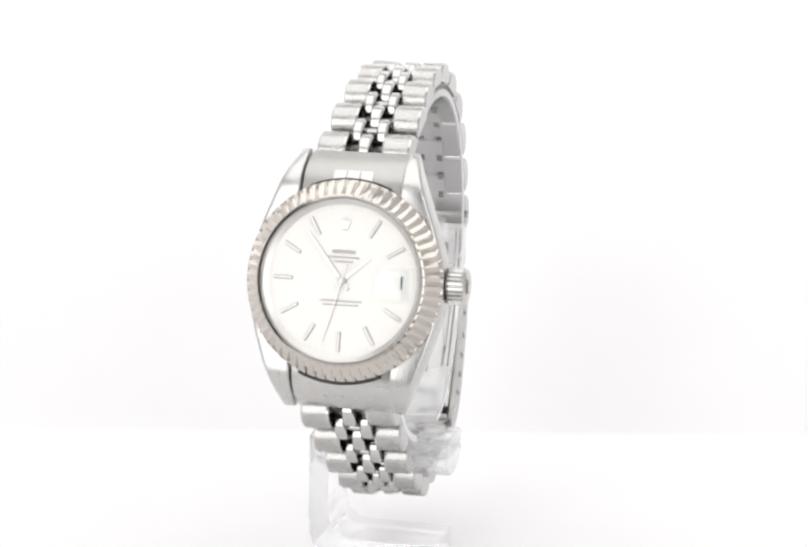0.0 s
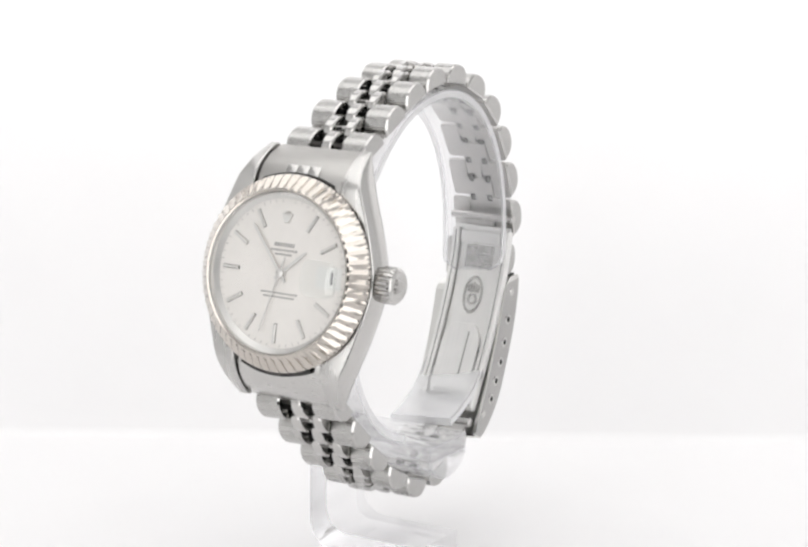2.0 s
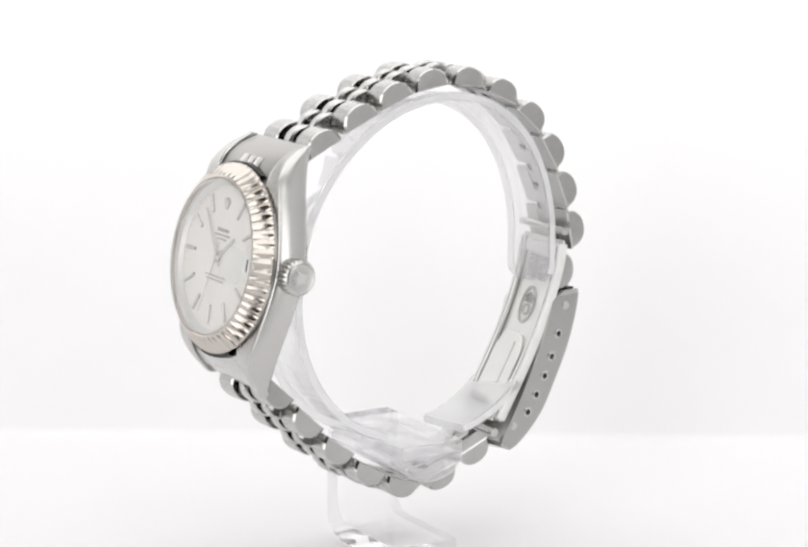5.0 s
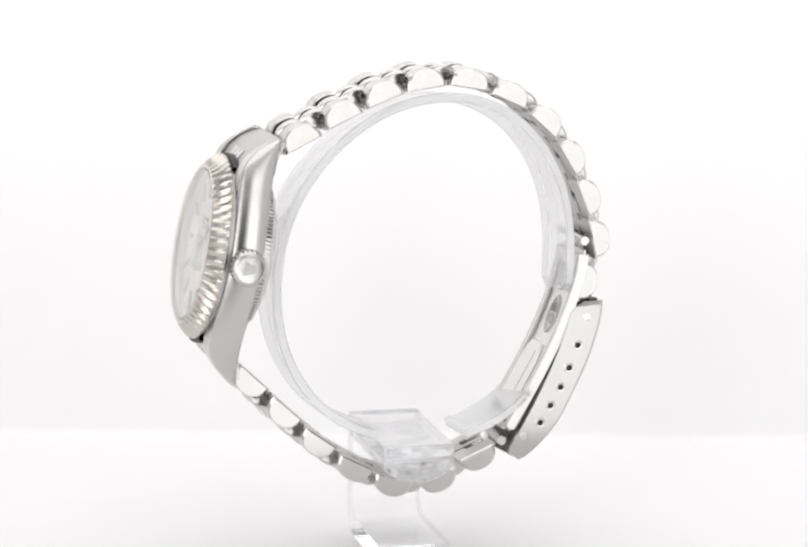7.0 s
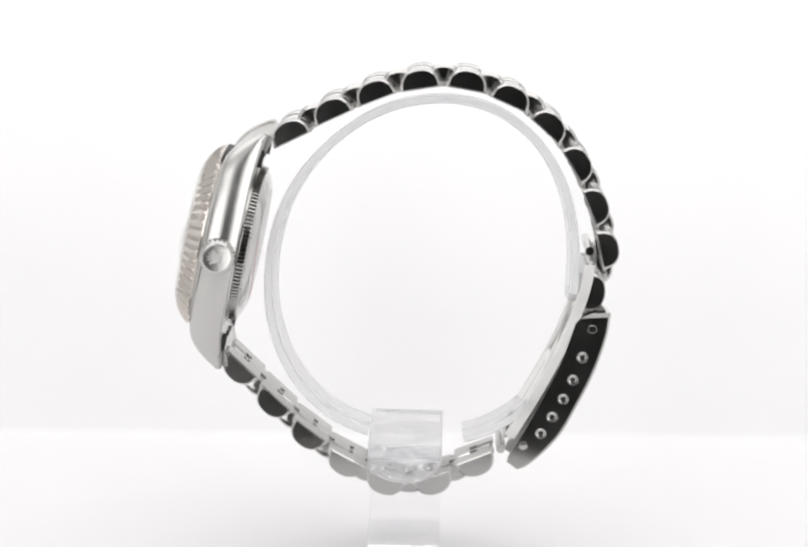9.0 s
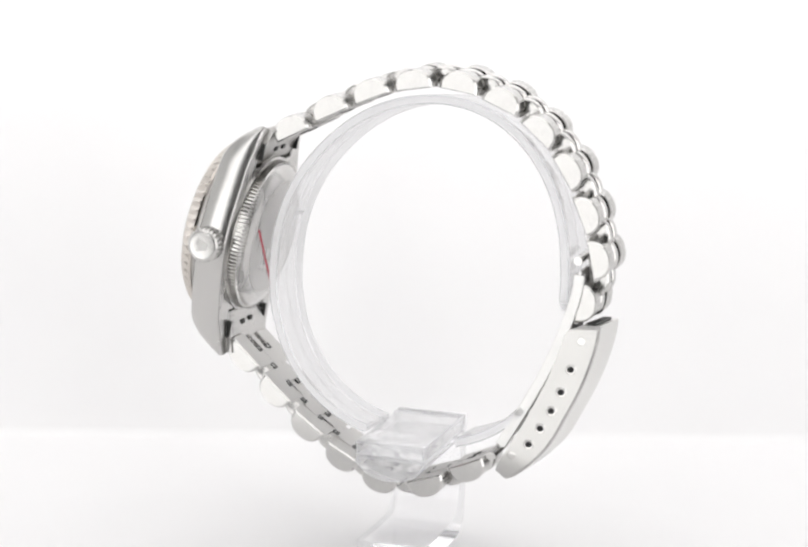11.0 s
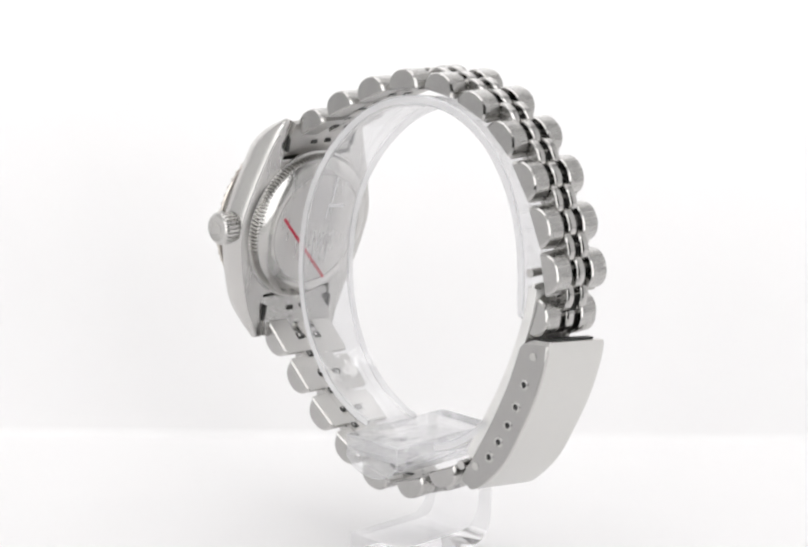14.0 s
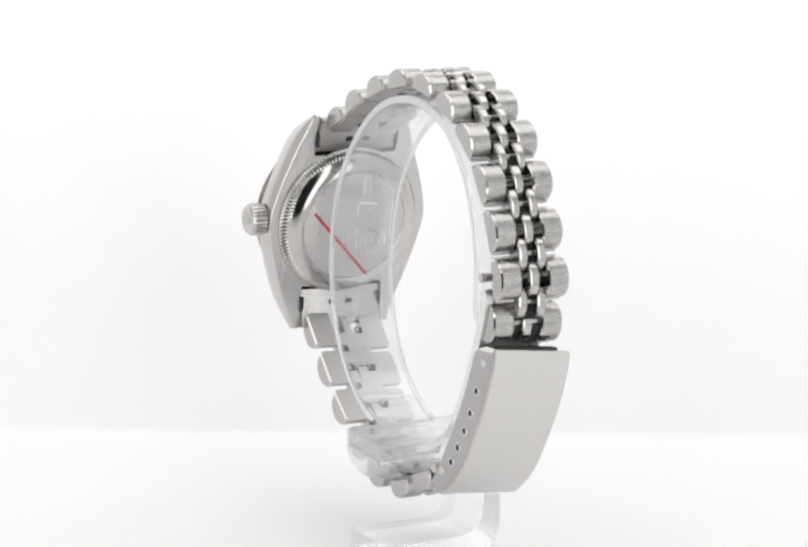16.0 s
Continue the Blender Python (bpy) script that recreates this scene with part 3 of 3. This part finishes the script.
# folding blades inside the clasp
BLADE = [(24.6, -54.2), (24.1, -58.5), (22.9, -62.8), (21.2, -67.3), (19.0, -72.0), (16.5, -76.6), (13.9, -81.2)]


def strip(path, s0, s1, x0, x1, t0, t1, n=20, round_start=0.0):
    out = []
    for i in range(n + 1):
        s = s0 + (s1 - s0) * i / n
        p, q = curve_at(path, max(0, s - 0.01)), curve_at(path, min(1, s + 0.01))
        d = (q - p).normalized()
        nrm = Vector((d.y, -d.x))
        c = curve_at(path, s)
        w = 1.0
        if round_start and i < n * round_start:
            f = 1 - i / (n * round_start)
            w = math.sqrt(max(0.15, 1 - 0.75 * f * f))
        m_, h_ = (x0 + x1) / 2, (x1 - x0) / 2 * w
        a, b = c + nrm * t0, c + nrm * t1
        out.append([(m_ - h_, a.x, a.y + LIFT), (m_ + h_, a.x, a.y + LIFT), (m_ + h_, b.x, b.y + LIFT), (m_ - h_, b.x, b.y + LIFT)])
    return sweep(out)


BX = -2.0
blade = part("folding_blade", strip(BLADE, 0.06, 0.98, BX - 4.6, BX + 4.6, -0.55, -0.15), blade_steel, watch, "satin steel folding blade inside the clasp", None, 30, 0.08)
for side in (-1, 1):
    x = BX + side * 4.1
    part("rail", strip(BLADE, 0.08, 0.97, x - 0.6, x + 0.6, -1.0, 0.45), blade_steel, blade, "", None, 30, 0.1)
    # proud strip of darker steel, draws the dark outline beside the rail
    x = BX + side * 3.44
    part("groove", strip(BLADE, 0.10, 0.95, x - 0.1, x + 0.1, -0.14, 0.02), clasp_side, blade, "thin darker strip drawn as a groove line")
    x = BX + side * 4.1
    part("rail_line", strip(BLADE, 0.09, 0.96, x - 0.1, x + 0.1, 0.40, 0.47), clasp_side, blade, "thin line of darker steel along the rail")
part("cross_bar", strip(BLADE, 0.09, 0.15, BX - 3.3, BX + 3.3, -0.13, 0.40, 8), blade_steel, blade, "", None, 30, 0.1)
part("recess", strip(BLADE, 0.16, 0.29, BX - 2.3, BX + 2.3, -0.14, -0.10, 8), link_steel, blade, "plain brushed field")
part("inner_blade", strip(BLADE, 0.58, 0.90, BX - 3.1, BX + 3.1, -0.12, 0.5, 24, 0.35), blade_steel, blade, "brushed inner blade with rounded end", None, 30, 0.1)
part("blade_line", strip(BLADE, 0.62, 0.88, BX + 1.0, BX + 1.2, 0.45, 0.53), clasp_side, blade, "thin darker strip drawn as a groove line")
# no opening here: a dark raised strip paints the slot's shade
part("slot", strip(BLADE, 0.915, 0.955, BX - 2.9, BX + 2.9, -0.13, 0.3, 3), recess_shade, blade, "dark strip painting the shade in a slot")
part("slot_pin", strip(BLADE, 0.93, 0.94, BX - 2.7, BX + 2.7, 0.2, 0.42, 3), polished, blade, "bright pin across the slot")
part("end_bar", strip(BLADE, 0.958, 1.0, BX - 3.6, BX + 3.6, -0.13, 0.5, 4), polished, blade, "", None, 30, 0.1)


def oval_rib(s_mid, s_half, x_half, thick, n=28):
    """A raised oval line on the blade."""
    out = []
    for i in range(n + 1):
        c, k = math.cos(2 * math.pi * i / n), math.sin(2 * math.pi * i / n)
        ring = []
        for q, h in ((1 - thick, -0.16), (1.0, -0.16), (1.0, 0.06), (1 - thick, 0.06)):
            f = s_mid + s_half * k * (q if h < 0 else 0.98 * q)
            p, d = curve_at(BLADE, f), (curve_at(BLADE, f + 0.01) - curve_at(BLADE, f - 0.01)).normalized()
            p = p + Vector((d.y, -d.x)) * h
            ring.append((BX + x_half * c * q, p.x, p.y + LIFT))
        out.append(ring)
    return sweep(out)


stamp = part("stamp", oval_rib(0.43, 0.10, 1.55, 0.16), link_steel, blade, "embossed oval stamp")
part("stamp_mark", oval_rib(0.455, 0.03, 0.8, 0.35, 16), link_steel, stamp)
for x in (-0.8, -0.4, 0.0, 0.4, 0.8):
    part("stamp_mark", strip(BLADE, 0.365 + 0.02 * abs(x), 0.42, BX + x - 0.09, BX + x + 0.09, -0.16, 0.05, 3), link_steel, stamp)
part("hinge_barrel", lathe([(0, -5.1), (0.6, -5.1), (0.6, 5.1), (0, 5.1)], 20), polished, watch, "steel hinge barrel of the clasp", Matrix.Translation((BX, 24.55, -54.0 + LIFT)) @ pose(0, 0, 0, 0, 90, 0))
part("hinge_barrel", lathe([(0, -4.9), (0.65, -4.9), (0.65, 4.9), (0, 4.9)], 20), polished, watch, "steel hinge barrel of the clasp", Matrix.Translation((BX, 13.2, -82.4 + LIFT)) @ pose(0, 0, 0, 0, 90, 0))

# ---- the display stand ----
stand = tagged(new("display_stand"), "clear acrylic watch stand with a springy open ring", "stand")


def ring_at(angle, out_by=0.0):
    """Outer point of the open ring at an angle, and the way inwards."""
    cy, cz, ry, rz, p = 1.45, -57.0, 21.9 + out_by, 24.8 + out_by, 2.25
    c, s = math.cos(radians(angle)), math.sin(radians(angle))
    k = (abs(c) ** p + abs(s) ** p) ** (-1 / p)
    k -= 0.115 * math.exp(-((angle - 132.0) / 38.0) ** 2)     # flattened beside the case
    o = Vector((cy + ry * k * c, cz + rz * k * s + LIFT))
    return o, (Vector((cy, cz + LIFT)) - o).normalized()


def ring_arm(a0, a1, n, out_by=0.0):
    rings = []
    for i in range(n + 1):
        o, inwards = ring_at(a0 + (a1 - a0) * i / n, out_by)
        inn = o + inwards * 1.3
        x0, x1 = -7.4, 2.7
        tip = min(1.0, abs(a0 + (a1 - a0) * i / n - a0) / 6.0)
        if tip < 1:
            cut_ = 2.2 * (1 - math.sqrt(1 - (1 - tip) ** 2))
            x0, x1 = x0 + cut_, x1 - cut_
        q = 0.18
        out = []
        for x, f in ((x0 + q, 0), (x1 - q, 0), (x1, 0.15), (x1, 0.85), (x1 - q, 1), (x0 + q, 1), (x0, 0.85), (x0, 0.15)):
            v = o.lerp(inn, f)
            out.append((x, v.x, v.y))
        rings.append(out)
    return sweep(rings)


for arm in (part("ring_arm", ring_arm(-10, 252, 92), ring_acrylic, stand, "long curved clear acrylic arm", None, 40),
            part("ring_arm", ring_arm(-38, -73, 24, 0.6), scuffed_acrylic, stand, "short curved clear acrylic arm", None, 40)):
    hang_askew(arm, 5.5)


def scuff(a0, a1, x0, x1, wide):
    """A thin white scratch on the inner face of the ring."""
    rings = []
    for i in range(9):
        o, inwards = ring_at(a0 + (a1 - a0) * i / 8)
        p, q, x = o + inwards * 1.31, o + inwards * 1.37, x0 + (x1 - x0) * i / 8
        rings.append([(x - wide / 2, p.x, p.y), (x + wide / 2, p.x, p.y), (x + wide / 2, q.x, q.y), (x - wide / 2, q.x, q.y)])
    return sweep(rings)


for strip_ in (scuff(151.5, 160.0, -0.9, -1.3, 0.3), scuff(163.2, 164.4, -2.4, -2.4, 3.0), scuff(164.4, 169.0, -0.9, -0.8, 0.26), scuff(162.0, 178.0, -6.4, -6.5, 0.16)):
    hang_askew(part("scuff_mark", strip_, frosted, stand, "white scuff on the clear acrylic"), 5.5)
lower = [(-5.2, 14.6), (-3.6, 13.2), (-1.8, 12.55), (0, 12.35), (1.8, 12.6), (3.6, 13.4), (5.0, 14.9)]
part("arm_pad", prism([(-5.2, 15.75)] + lower + [(5.0, 15.75)], [(-12.0, 0.97), (-11.7, 1.0), (6.6, 1.0), (6.9, 0.97)]), block_acrylic, stand, "curved clear acrylic pad under the arm", None, 30)
part("arm_block", prism([(-5.2, 15.9), (-5.2, 17.8), (5.0, 17.8), (5.0, 15.9)], [(-12.3, 0.97), (-12.0, 1.0), (6.6, 1.0), (6.9, 0.97)]), block_acrylic, stand, "clear acrylic arm holding the ring", None, 30)
# upright and foot bent from one sheet
ol = [(5.7, 0.05), (5.7, 3.0), (-6.6, 3.0), (-8.0, 3.3), (-9.2, 4.3), (-9.8, 5.8), (-10.0, 8.0), (-9.8, 17.8), (-12.7, 17.8), (-12.7, 6.0), (-12.6, 3.6), (-12.0, 1.7), (-10.6, 0.5), (-8.6, 0.05)]
bm = bmesh.new()
loops = []
for y in (-5.2, -5.0, 4.8, 5.0):
    loops.append([bm.verts.new((x, y, z)) for x, z in ol])
for p, q in zip(loops, loops[1:]):
    for i in range(len(ol)):
        bm.faces.new((p[i], p[(i + 1) % len(ol)], q[(i + 1) % len(ol)], q[i]))
bm.faces.new(loops[0])
bm.faces.new(loops[-1])
part("bent_foot", bm, acrylic, stand, "bent clear acrylic upright and foot", None, 30)

for ob in stand.children:
    ob.data.materials.append(foot_edge if ob.name.startswith("bent_foot") else frosted)
    ob.data.materials.append(acrylic_rim)
    for f in ob.data.polygons:
        if ob.name.startswith("ring_arm"):
            nx = abs(f.normal.x)
            f.material_index = 1 if nx > 0.95 else 2 if nx > 0.25 else 0
        elif ob.name.startswith("bent_foot") and abs(f.normal.y) > 0.9:
            f.material_index = 1
    if ob.name.startswith("arm_"):
        mod = ob.modifiers.new("bevel", "BEVEL")
        mod.width, mod.segments, mod.limit_method, mod.angle_limit, mod.material = 0.16 * MM, 1, "ANGLE", radians(30), 2

for ob in bpy.data.objects:
    if ob.type == "MESH" and ob.data.materials and ob.data.materials[0] in (acrylic, ring_acrylic, scuffed_acrylic, block_acrylic, crystal_glass, crystal_lens):
        ob.visible_shadow = False


def motions():
    rows = [(0.5 * k, pose(0, 0, 0, 0, 0, TURN_START + TURN_SPEED * 0.5 * k)) for k in range(33)]
    walk(watch, rows)
    walk(stand, rows)


motions()
